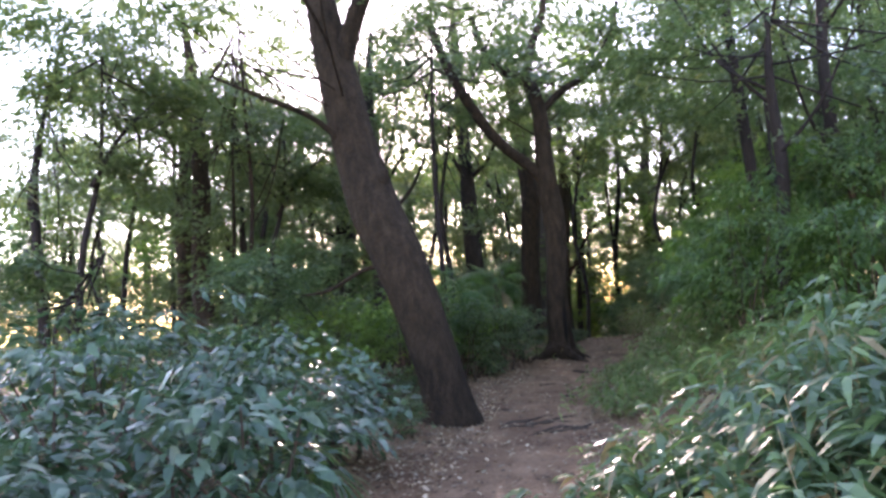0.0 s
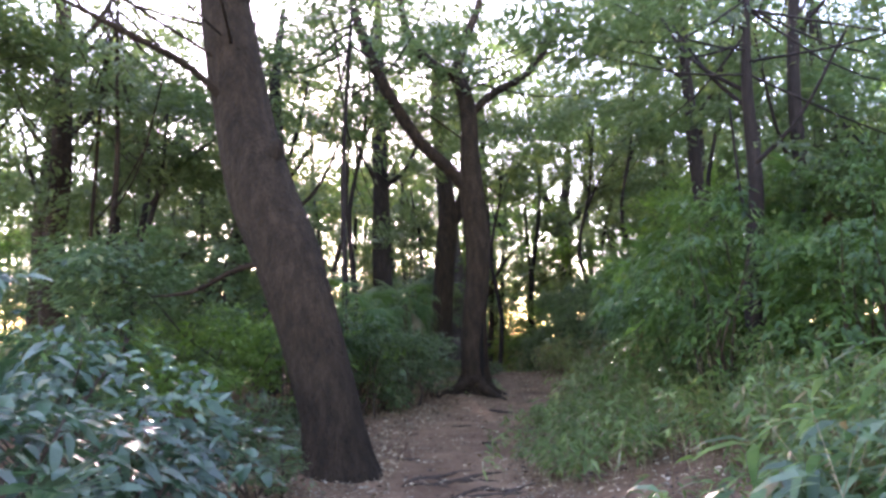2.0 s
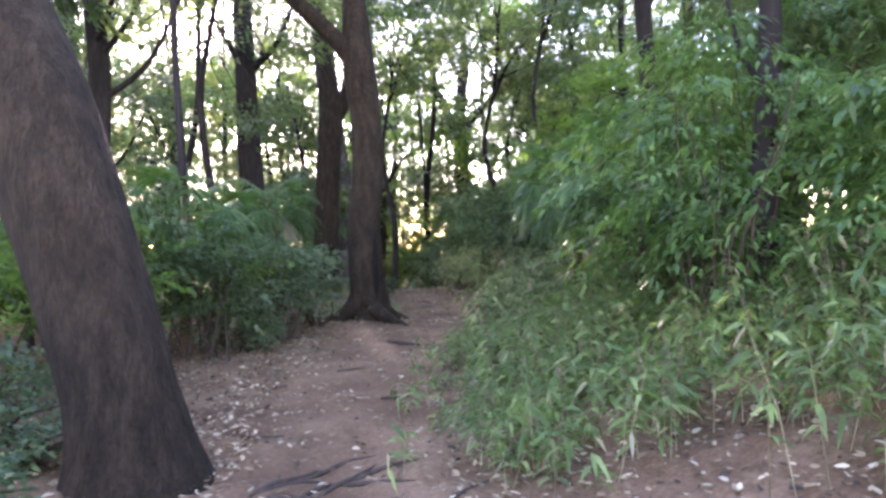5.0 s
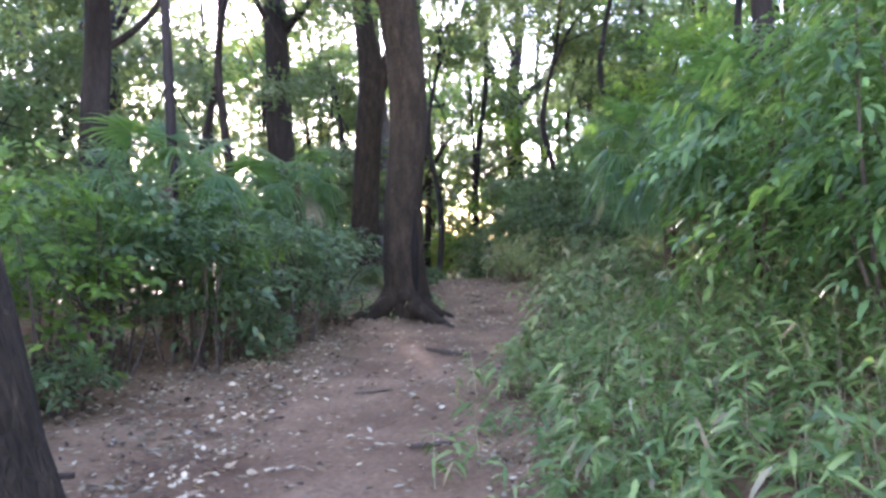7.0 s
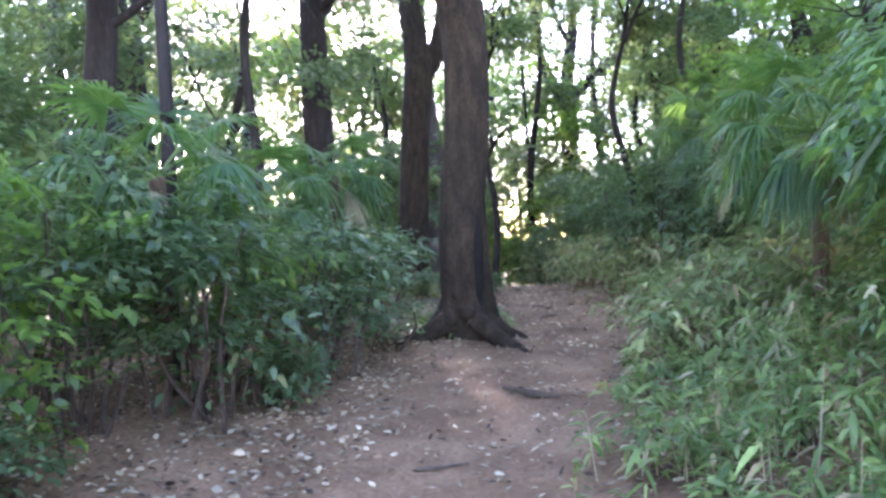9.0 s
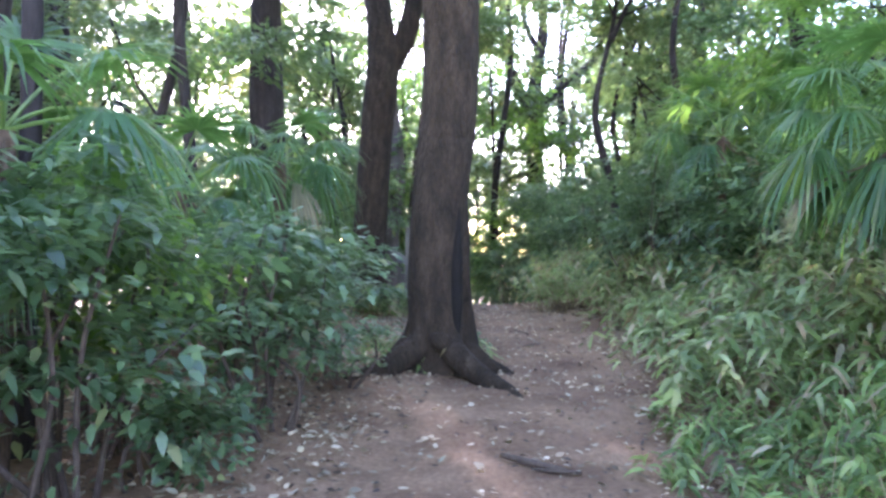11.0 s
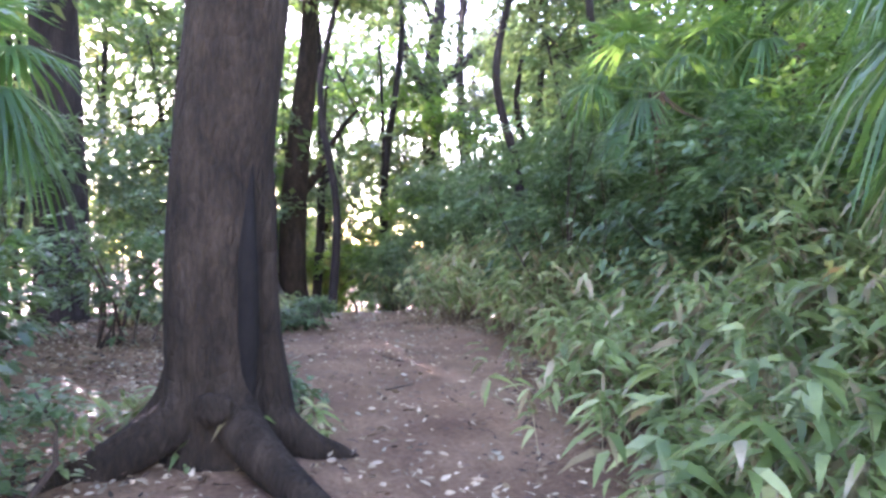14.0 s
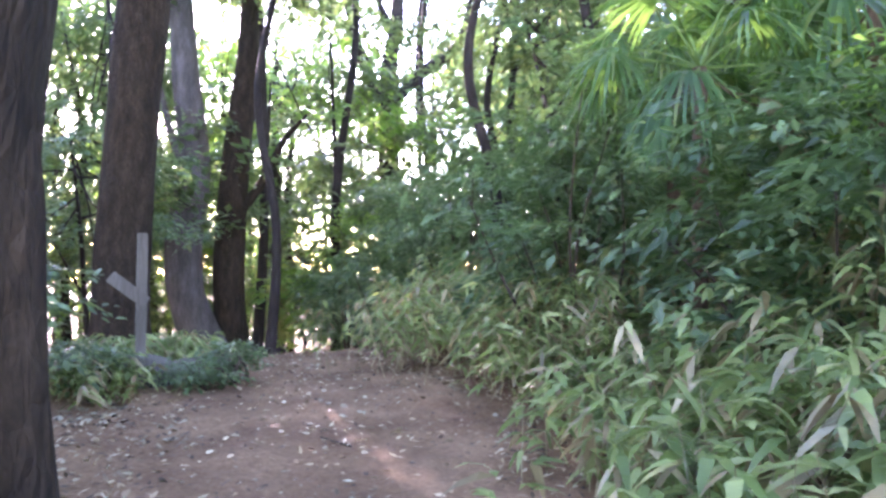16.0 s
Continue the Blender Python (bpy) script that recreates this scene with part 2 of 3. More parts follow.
# ---- ground ----
RIGHT_Y = [-8, 0, 6.3, 10.2, 12.2, 13.8, 15.5, 16.9, 20.1, 22.3, 24.0, 26.0, 27.4, 32, 60]
RIGHT_X = [0.8, 0.9, 1.1, 1.95, 2.35, 2.75, 3.35, 3.95, 5.1, 6.0, 7.0, 6.8, 6.6, 7.5, 12]
LEFT_Y = [-8, 0, 6.7, 10.8, 13.7, 16, 17.2, 19, 21, 25, 28, 32, 60]
LEFT_X = [-0.9, -0.8, -0.4, 0.4, 0.85, 1.4, 1.8, 2.6, 3.4, 4.0, 4.9, 5.6, 9]
BASE_Y = [-40, 0, 6, 11, 14, 19, 22, 26, 28.5, 33, 40, 55, 90, 400]
BASE_Z = [0.6, 0.0, -0.26, -0.43, -0.38, -0.28, -0.22, -0.2, -0.25, -0.75, -1.8, -3.4, -6, -9]


def height(x, y):
    x, y = np.asarray(x, float), np.asarray(y, float)
    z = np.interp(y, BASE_Y, BASE_Z)
    s = np.maximum(x - np.interp(y, RIGHT_Y, RIGHT_X), 0)
    t = np.clip(s / 2.4, 0, 1)
    z = z + 0.5 * t * t * (3 - 2 * t) + 0.1 * np.clip(s - 1.5, 0, 14)
    l = np.maximum(np.interp(y, LEFT_Y, LEFT_X) - x, 0)
    z = z + 0.06 * np.clip(l, 0, 1) - 0.07 * np.clip(l - 3, 0, 30)
    rim = np.exp(-((s - 0.2) / 0.25) ** 2) * 0.04
    return z + rim + 0.03 * np.sin(1.3 * x + 0.7 * y) * np.cos(0.9 * y - 0.4 * x) + 0.012 * np.sin(5.1 * x + 1.7 * y) * np.sin(4.3 * y)


def axis(near, far, step, growth):
    out = list(np.arange(near[0], near[1], step))
    d, lo, hi = step, out[0], out[-1]
    while lo > far[0]:
        d *= growth
        lo -= d
        out.insert(0, lo)
    d = step
    while hi < far[1]:
        d *= growth
        hi += d
        out.append(hi)
    return np.array(out)


gx, gy = axis((-6, 10), (-420, 420), 0.12, 1.12), axis((-2, 32), (-300, 450), 0.12, 1.12)
GX, GY = np.meshgrid(gx, gy)
GZ = height(GX, GY) + 0.012 * rng.normal(size=GX.shape) * (np.abs(GX) < 12)
q = np.arange(GX.size).reshape(GX.shape)
gf = np.concatenate([np.stack([q[:-1, :-1], q[:-1, 1:], q[1:, 1:]], -1).reshape(-1, 3), np.stack([q[:-1, :-1], q[1:, 1:], q[1:, :-1]], -1).reshape(-1, 3)])
ground = piece("ground", (np.stack([GX, GY, GZ], -1).reshape(-1, 3), gf), EARTH, smooth=True)
tagged(ground, "trodden reddish-brown earth path and woodland floor", "ground", kind="structure")


# ---- trees ----
def crown_spots(centre, radius, n):
    """Sprays gathered into flattened clumps, with gaps between them."""
    k = max(4, n // 6)
    clumps = ball(k) * rng.uniform(0.3, 1.0, (k, 1)) ** 0.5
    d = clumps[rng.integers(0, k, n)] + rng.normal(size=(n, 3)) * np.array([0.17, 0.17, 0.075])
    return np.asarray(centre) + d * np.asarray(radius)


def tree(at, stem, radii, limbs, crown, label, bark=BARK, leaf=CANOPY, sides=16, rough=0.04, fluted=0.0, step=0.2, seed=0, name="tree"):
    """stem and limbs: points from the foot of the tree. crown: centre, radius, sprays, leaves each, spread, length."""
    foot = np.array([at[0], at[1], height(at[0], at[1]) - 0.05])
    ob = thing(name, foot, label, "tree")
    piece("trunk", tube(stem, radii, sides, step, rough, fluted, seed), bark, ob, smooth=True)
    for pts, r in limbs:
        piece("limb", tube(pts, r, 10, 0.25, rough, 0, seed + 1), bark, ob, smooth=True)
    if crown:
        centre, radius, n, each, spread, length = crown
        spots = crown_spots(centre, radius, n)
        twigs = []
        top = np.asarray(stem[-1], float)
        for s in spots[:: max(1, n // 9)]:
            low, f = int(len(stem) * 0.7), rng.random()
            a = np.asarray(stem[low], float) * (1 - f) + top * f
            b = a * 0.45 + s * 0.55 + np.array([rng.normal() * 0.25, rng.normal() * 0.25, -0.25])
            twigs.append(tube([a, b, s], [0.025, 0.015, 0.005], 4, 0.6))
        tagged(piece("branchwork", join(*twigs), bark, ob, smooth=True), kind="stuff")
        piece("crown", foliage(spots, each, spread, 0.4, length, 0.5, heart=centre), leaf, ob, "leafy crown with gaps of sky")
    return ob


def root(a, r, k, thick):
    c, s = math.cos(a), math.sin(a)
    bend = 0.12 * math.sin(3 * a)
    pts = [(0.3, 0, 1.05), (0.62, 0, 0.62), (0.95, 0.05, 0.36)]
    line = [(c * r * f - s * r * g, s * r * f + c * r * g, z) for f, g, z in pts]
    line += [(c * (r + d * k) - s * bend * w, s * (r + d * k) + c * bend * w, z) for d, w, z in ((0.28, 0.4, 0.2), (0.6, 1.0, 0.09), (0.95, 1.2, 0.03), (1.25, 0.8, -0.04))]
    return tube(line, [thick * f for f in (0.55, 0.75, 0.8, 0.72, 0.58, 0.4, 0.16)], 14, 0.06, 0.05)


# leaning oak beside the path
oak = tree((-0.05, 11.8), [(0.06, 0, -0.1), (0.03, 0, 0.25), (-0.03, 0.03, 0.65), (-0.22, 0.15, 1.4), (-0.57, 0.45, 2.5), (-1.01, 0.75, 3.55), (-1.27, 1.0, 4.5), (-1.52, 1.2, 5.7), (-1.9, 1.5, 7.7)],
           [0.54, 0.41, 0.355, 0.37, 0.43, 0.43, 0.39, 0.36, 0.26],
           [([(-1.6, 1.25, 5.9), (-1.35, 1.15, 6.6), (-1.1, 1.0, 7.2), (-0.6, 0.8, 8)], [0.2, 0.19, 0.16, 0.1]),
            ([(-1.35, 1.0, 4.6), (-1.9, 0.7, 5.1), (-2.6, 0.1, 5.35), (-3.4, -0.1, 5.7)], [0.08, 0.05, 0.04, 0.02]),
            ([(-0.8, 0.5, 2.6), (-1.3, 0.8, 2.5), (-1.9, 0.9, 2.2), (-2.4, 1.0, 2.15)], [0.05, 0.04, 0.03, 0.01])],
           ((-2.2, 0.6, 7.9), (4.6, 4.4, 1.9), 120, 55, 0.42, 0.17), "leaning old oak with furrowed grey-brown bark beside the path", sides=48, rough=0.03, fluted=0.022, step=0.08, seed=2, name="oak_tree")
piece("knot", tube([(-1.05, 0.7, 3.9), (-0.85, 0.62, 4.05), (-0.78, 0.6, 4.2)], [0.2, 0.16, 0.05], 12, 0.06, 0.08), BARK, oak, smooth=True)

# forked tree with flared roots at the path's edge
bt = tree((3.05, 20.1), [(0.0, 0, -0.1), (0, 0, 0.35), (-0.02, 0, 1.0), (0.02, 0, 1.8), (0.1, 0, 2.8), (0.08, 0, 3.8), (-0.04, 0, 4.9), (-0.08, 0, 5.9), (-0.12, 0.05, 6.9), (-0.42, 0.1, 7.9)],
          [0.32, 0.285, 0.28, 0.28, 0.29, 0.29, 0.29, 0.22, 0.2, 0.17],
          [([(0.0, 0, 4.7), (-0.5, 0, 5.3), (-1.2, -0.1, 5.9), (-2.0, -0.2, 7.0), (-2.7, -0.3, 8.5), (-3.0, -0.3, 9.5)], [0.17, 0.16, 0.15, 0.14, 0.12, 0.09]),
           ([(-0.08, 0, 6.7), (0.5, 0.1, 7.3), (1.3, 0.2, 7.8), (1.9, 0.2, 8.6), (2.3, 0.2, 9.8)], [0.1, 0.11, 0.1, 0.09, 0.07]),
           ([(-0.35, 0.1, 7.7), (-1.0, 0.1, 8.0), (-1.5, 0.1, 8.6), (-1.8, 0.1, 9.6)], [0.14, 0.13, 0.11, 0.08]),
           ([(-0.4, 0.1, 7.8), (-0.2, 0.2, 8.6), (0.2, 0.3, 9.6), (0.3, 0.3, 10.6)], [0.14, 0.12, 0.1, 0.06]),
           ([(0.12, 0.0, 2.3), (0.19, 0.0, 1.6), (0.24, 0.0, 0.8), (0.32, 0.0, 0.3), (0.36, 0.0, -0.05)], [0.1, 0.13, 0.12, 0.13, 0.17])],
          ((1.3, 0.4, 9.2), (4.6, 4.4, 2.2), 140, 55, 0.42, 0.17), "forked dark tree with flared roots and a hollow", sides=40, rough=0.025, fluted=0.018, step=0.08, seed=5, name="forked_tree")
for a, k in ((-2.56, 0.82), (-1.25, 0.98), (-0.1, 0.5), (1.7, 0.5), (2.9, 0.45)):
    piece("root", root(a, 0.24, k, 0.165), BARK, bt, smooth=True)
piece("knot", tube([(-0.1, -0.2, 0.36), (-0.06, -0.3, 0.4), (0.02, -0.34, 0.4), (0.07, -0.3, 0.38)], [0.05, 0.085, 0.07, 0.03], 12, 0.04, 0.12), BARK, bt, smooth=True)
# raised near-black strip standing in for the shade of the hollow
piece("hollow", tube([(0.16, -0.24, 0.3), (0.15, -0.245, 0.75), (0.14, -0.245, 1.2), (0.15, -0.23, 1.75)], [0.02, 0.055, 0.05, 0.012], 10, 0.06, 0.1), HOLLOW_SHADE, bt, "dark hollow with its shade put into the colour", smooth=True)

STEMS = [
    # x, y, lean x, lean y, height, radius, bark, label
    (1.32, 27.2, -0.35, 0.0, 13, 0.33, BARK_DARK, "straight dark-barked tree behind palms"),
    (0.0, 17.4, 0.15, 0.1, 9, 0.06, BARK_DARK, "slender dark sapling among shrubs"),
    (-1.77, 21.7, 0.1, 0.2, 10, 0.24, BARK_DARK, "upright dark tree above the shrubs"),
    (-4.2, 31.8, 0.1, 0.0, 12, 0.45, BARK_DARK, "thick dark trunk deep in the wood"),
    (-3.1, 30.3, 0.0, 0.0, 11, 0.2, BARK_DARK, "thin dark tree deep in the wood"),
    (8.57, 45.2, 0.0, 0.3, 12, 0.2, BARK_DARK, "slim tree beyond the end of the path"),
    (9.3, 47.5, 0.5, 0.3, 12, 0.16, BARK_DARK, "slim leaning tree beyond the path"),
    (7.7, 14.6, 0.35, 0.0, 10, 0.14, BARK_DARK, "dark thin tree on the bank"),
    (7.6, 17.5, -0.4, 0.0, 10, 0.16, BARK_DARK, "dark tree standing on the bank"),
    (5.85, 12.7, 0.1, 0.0, 6, 0.13, BARK_DARK, "brown-stemmed tree inside the bush"),
    (-6.4, 21.0, -0.6, 0.0, 11, 0.28, BARK, "leaning grey tree in bright undergrowth"),
    (-4.3, 17.5, -0.2, 0.0, 9, 0.06, BARK, "thin pale sapling in the undergrowth"),
    (-5.2, 18.5, 0.3, 0.0, 9, 0.05, BARK, "thin bent sapling in the undergrowth"),
    (-0.6, 24.5, 0.8, 0.3, 9, 0.08, BARK_DARK, "thin slanting tree among shrubs"),
    (-9.0, 26.0, 0.5, 0.0, 12, 0.3, BARK, "grey tree at the wood's bright edge"),
    (11.5, 33.0, 0.4, 0.0, 9, 0.11, BARK_DARK, "slim slanted tree over the laurel bushes"),
]
for i, (x, y, lx, ly, h, r, bark, label) in enumerate(STEMS):
    w = rng.normal(size=(4, 2)) * 0.08 * (h / 10)
    stem = [(0, 0, -0.2), (0.02, 0, 0.5), (lx * 0.25 + w[0, 0], ly * 0.25 + w[0, 1], h * 0.25), (lx * 0.5 + w[1, 0], ly * 0.5 + w[1, 1], h * 0.5), (lx * 0.8 + w[2, 0], ly * 0.8, h * 0.8), (lx, ly, h)]
    k = r / 0.3
    limbs = []
    for j in range(4 if r > 0.1 else 2):
        z0, a, e = h * rng.uniform(0.35, 0.8), rng.uniform(0, 6.28), rng.uniform(1.0, 2.2)
        bx, by = lx * z0 / h, ly * z0 / h
        limbs.append(([(bx, by, z0), (bx + 0.4 * e * math.cos(a), by + 0.4 * e * math.sin(a), z0 + 0.5), (bx + e * math.cos(a), by + e * math.sin(a), z0 + 1.4 * e)], [0.09 * k, 0.07 * k, 0.02]))
    tree((x, y), stem, [r * 1.35, r * 1.05, r * 0.95, r * 0.85, r * 0.6, r * 0.3], limbs, ((lx, ly, h * 0.72), (3.0, 3.0, h * 0.3), 85 if r > 0.07 else 40, 50, 0.3, 0.17), label, bark, CANOPY, 16, 0.04, 0.02 if r > 0.2 else 0, seed=i)

# pale forked tree and the crooked pair near the end of the path
tree((3.55, 29.9), [(0, 0, -0.2), (-0.02, 0, 0.6), (0.0, 0, 2), (0.1, 0, 4), (0.2, 0, 5.6), (0.0, 0, 7.5), (-0.2, 0, 10), (-0.2, 0, 13)], [0.55, 0.43, 0.38, 0.37, 0.37, 0.28, 0.24, 0.12],
     [([(0.2, 0, 5.3), (0.7, 0, 6.2), (1.0, 0, 7.6), (1.2, 0, 10)], [0.28, 0.25, 0.2, 0.1])], ((0.2, 0, 12), (3.5, 3.5, 2.5), 70, 55, 0.4, 0.2), "tall grey-brown tree with furrowed forked trunk", BARK, CANOPY, 24, 0.03, 0.05, seed=3, name="tall_forked_tree")
tree((5.25, 36.0), [(0.4, 0, -0.2), (0.05, 0, 0.4), (-0.35, 0, 1.4), (-0.45, 0, 2.6), (-0.25, 0, 4.2), (-0.45, 0, 6.4), (-0.65, 0, 9), (-0.6, 0, 12)], [0.5, 0.45, 0.4, 0.4, 0.38, 0.32, 0.25, 0.1],
     [([(-0.25, 0, 4.2), (-0.7, 0, 5.0), (-1.0, 0, 6.2)], [0.15, 0.1, 0.05])], ((-0.6, 0, 10.5), (3.2, 3.2, 3.0), 70, 55, 0.4, 0.2), "crooked tree with smooth pale swollen trunk", BARK_PALE, CANOPY, 20, 0.04, seed=4, name="crooked_tree")
tree((5.95, 36.2), [(0.1, 0, -0.2), (0.0, 0, 0.6), (-0.1, 0, 2.5), (0.0, 0, 4.5), (0.22, 0, 7), (0.3, 0, 12)], [0.5, 0.4, 0.36, 0.33, 0.28, 0.1],
     [([(-0.1, 0, 3.2), (0.6, 0, 4.2), (1.2, 0, 5.4), (1.7, 0, 6.0)], [0.14, 0.11, 0.07, 0.03])], ((0.3, 0, 10.5), (3.2, 3.2, 3.0), 70, 55, 0.4, 0.2), "dark upright tree beside the crooked one", BARK, CANOPY, 20, 0.04, 0.02, seed=6, name="upright_tree")
# far forked tree over the laurels
tree((12.4, 43.6), [(0.2, 0, -0.2), (0.1, 0, 2), (0, 0, 5), (-0.1, 0, 8.4), (-0.1, 0, 9.6), (0.2, 0, 12), (0.0, 0, 15)], [0.45, 0.42, 0.4, 0.4, 0.32, 0.25, 0.1],
     [([(-0.1, 0, 8.2), (-0.9, 0, 9.6), (-1.5, 0, 11.2), (-1.8, 0, 14)], [0.26, 0.24, 0.18, 0.08]), ([(-0.1, 0, 8.4), (1.2, 0, 9.8), (2.6, 0, 11.0), (3.2, 0, 13)], [0.24, 0.22, 0.17, 0.08]), ([(0.1, 0, 11), (-0.6, 0, 12.4), (-0.9, 0, 14.5)], [0.15, 0.12, 0.05])],
     ((0, 0, 15.5), (4.0, 4.0, 2.2), 80, 50, 0.45, 0.24), "far dark tree with open forked limbs", BARK_DARK, CANOPY, 16, 0.04, seed=8, name="far_forked_tree")

# slim trees that carry their leaves high
for x, y, h, wide, leaf in ((9.4, 26.2, 9.4, 3.4, LAUREL), (6.0, 31.5, 9.6, 3.0, CANOPY), (-7.2, 15.5, 7.2, 2.4, CANOPY), (9.8, 21.0, 8.6, 3.0, LAUREL), (-9.0, 22.0, 8.6, 3.0, CANOPY), (0.4, 23.0, 9.2, 2.8, CANOPY), (8.3, 27.4, 7.6, 2.6, CANOPY), (10.4, 31.0, 8.4, 3.0, CANOPY), (-4.2, 19.5, 6.4, 2.2, CANOPY)):
    tree((x, y), [(0, 0, -0.2), (0.03 * x - 0.1, 0, h * 0.25), (-0.28, 0.1, h * 0.5), (0.1, 0.15, h * 0.75), (0.3, 0, h * 1.1)], [0.11, 0.08, 0.07, 0.05, 0.02], [([(0, 0, h * 0.7), (0.6, 0.1, h * 0.85), (1.3, 0.2, h * 0.95)], [0.06, 0.04, 0.015])],
         ((0, 0, h), (wide, wide, h * 0.27), 130, 52, 0.42, 0.17), "slim dark tree carrying its leaves high", BARK_DARK, leaf, 10, 0.03, name="high_crowned_tree")

# low leafy understory and the wood around
WOOD_TREES = []
for x, y, top, wide, leaf in (
        (-3.4, 15.0, 3.4, 1.5, LAUREL), (-2.4, 19.5, 3.6, 1.6, LAUREL), (-4.6, 22.0, 4.6, 2.0, CANOPY), (-1.0, 26.0, 4.2, 1.9, LAUREL),
        (-7.5, 25.0, 4.6, 2.2, CANOPY), (-6.0, 12.0, 3.6, 1.6, LAUREL), (-4.5, 27.5, 4.0, 2.2, LAUREL), (3.0, 33.0, 4.6, 2.0, LAUREL), (0.2, 31.0, 4.4, 2.0, LAUREL),
        (10.4, 21.5, 5.6, 2.2, FRESH), (9.6, 27.5, 5.0, 2.0, LAUREL), (11.5, 31.0, 5.0, 2.4, LAUREL), (9.8, 33.5, 3.8, 1.7, LAUREL), (13.5, 26.5, 6.0, 2.6, CANOPY), (10.5, 17.0, 5.6, 2.4, LAUREL), (8.2, 10.0, 5.0, 2.1, LAUREL),
        (10.0, 37.0, 4.4, 1.8, FRESH), (7.4, 50.0, 4.2, 1.8, YELLOW), (10.5, 52.0, 5.2, 2.2, YELLOW), (8.7, 41.0, 2.6, 1.2, YELLOW), (5.0, 47.0, 4.4, 2.0, YELLOW), (13.0, 37.0, 5.6, 2.4, CANOPY), (9.6, 14.2, 6.9, 2.4, LAUREL), (11.5, 18.0, 7.0, 2.6, LAUREL), (11.2, 24.6, 6.6, 2.0, FRESH), (16.0, 34.0, 7.0, 3.0, CANOPY), (13.0, 20.0, 7.0, 2.8, CANOPY), (5.5, 40.5, 6.6, 1.6, LAUREL)):
    WOOD_TREES.append((x, y, top, wide, leaf, 0.145, 92, 55))
for x, y, top, wide in ((12.0, 19.5, 12, 3.0), (12.5, 14.0, 11, 3.2), (12.2, 26.5, 14, 2.8), (12.4, 23.5, 14, 3.2), (13.0, 32.0, 14, 3.0), (-9.5, 18.0, 11, 2.6), (-6.5, 26.0, 12, 2.6), (2.2, 41.0, 11, 3.2), (-1.5, 36.0, 10, 3.0), (-6.0, 34.0, 11, 3.4), (7.4, 47.0, 9, 3.0), (4.6, 45.0, 8, 2.8), (3.2, 36.6, 10, 2.4), (6.4, 43.0, 11, 2.8), (10.0, 49.0, 12, 3.4), (-3.5, 29.0, 7.6, 2.4)):
    WOOD_TREES.append((x, y, top, wide, LAUREL if x > 5 else CANOPY, 0.19, 95, 55))
for i in range(26):
    x, y = (rng.uniform(-17, -5), rng.uniform(24, 44)) if i % 3 == 0 else (rng.uniform(10.5, 27), rng.uniform(18, 46))
    x += 4.5 * (abs(x - 3.5 - (y - 18) * 0.352) < 2.2)
    WOOD_TREES.append((x, y, rng.uniform(6, 13), rng.uniform(2.0, 3.2), (CANOPY, LAUREL, FRESH)[int(rng.choice(3, p=[0.5, 0.25, 0.25]))], 0.2, 80, 55))
for i in range(72):
    a, d = -0.62 + 1.55 * (i + rng.random()) / 72, (36, 46, 57, 68)[i % 4] + rng.uniform(-4, 5)
    WOOD_TREES.append((4 + d * math.sin(a), 6 + d * math.cos(a), rng.uniform(15, 21) + 0.14 * (d - 36), rng.uniform(3.4, 5.0), (CANOPY, FRESH, LAUREL, YELLOW)[int(rng.choice(4, p=[0.55, 0.17, 0.22, 0.06]))], 0.36, 86, 50))
# unseen trees behind and beside the camera, added to cut light from the rear
for i in range(26):
    a, d = rng.uniform(1.1, 5.1), rng.uniform(9, 30)
    WOOD_TREES.append((1 + d * math.sin(a), 4 + d * math.cos(a), rng.uniform(8, 13), rng.uniform(3, 4), CANOPY, 0.3, 40, 40))
for i, (x, y, top, wide, leaf, size, n, each) in enumerate(WOOD_TREES):
    z = float(height(x, y))
    low = top < 7.1
    bend = rng.normal(size=(3, 2)) * 0.25
    stem = [(0, 0, -0.2), (bend[0, 0] * 0.4, bend[0, 1] * 0.4, top * 0.25), (bend[1, 0], bend[1, 1], top * 0.55), (bend[2, 0] * 1.6, bend[2, 1] * 1.6, top * 0.9)]
    r = 0.05 if low else 0.12
    crown_z, crown_h = (top * 0.6, top * 0.42) if low else (top * 0.54, top * 0.46)
    tree((x, y), stem, [r * 1.4, r, r * 0.8, r * 0.3], [([stem[1], (stem[1][0] + rng.uniform(-0.8, 0.8), stem[1][1] + 0.2, top * 0.5)], [r * 0.6, r * 0.25])], ((bend[1, 0], bend[1, 1], crown_z), (wide, wide, crown_h), n, each, 0.33 if low else 0.45 if size < 0.25 else 0.75, size),
         {LAUREL: "glossy dark-green evergreen understory tree", CANOPY: "green woodland tree with layered leaves", FRESH: "bright-green young woodland tree", YELLOW: "yellow-green sunlit young tree"}[leaf], BARK_DARK, leaf, 8, 0.03, seed=i, name="understory_tree" if low else "woodland_tree")


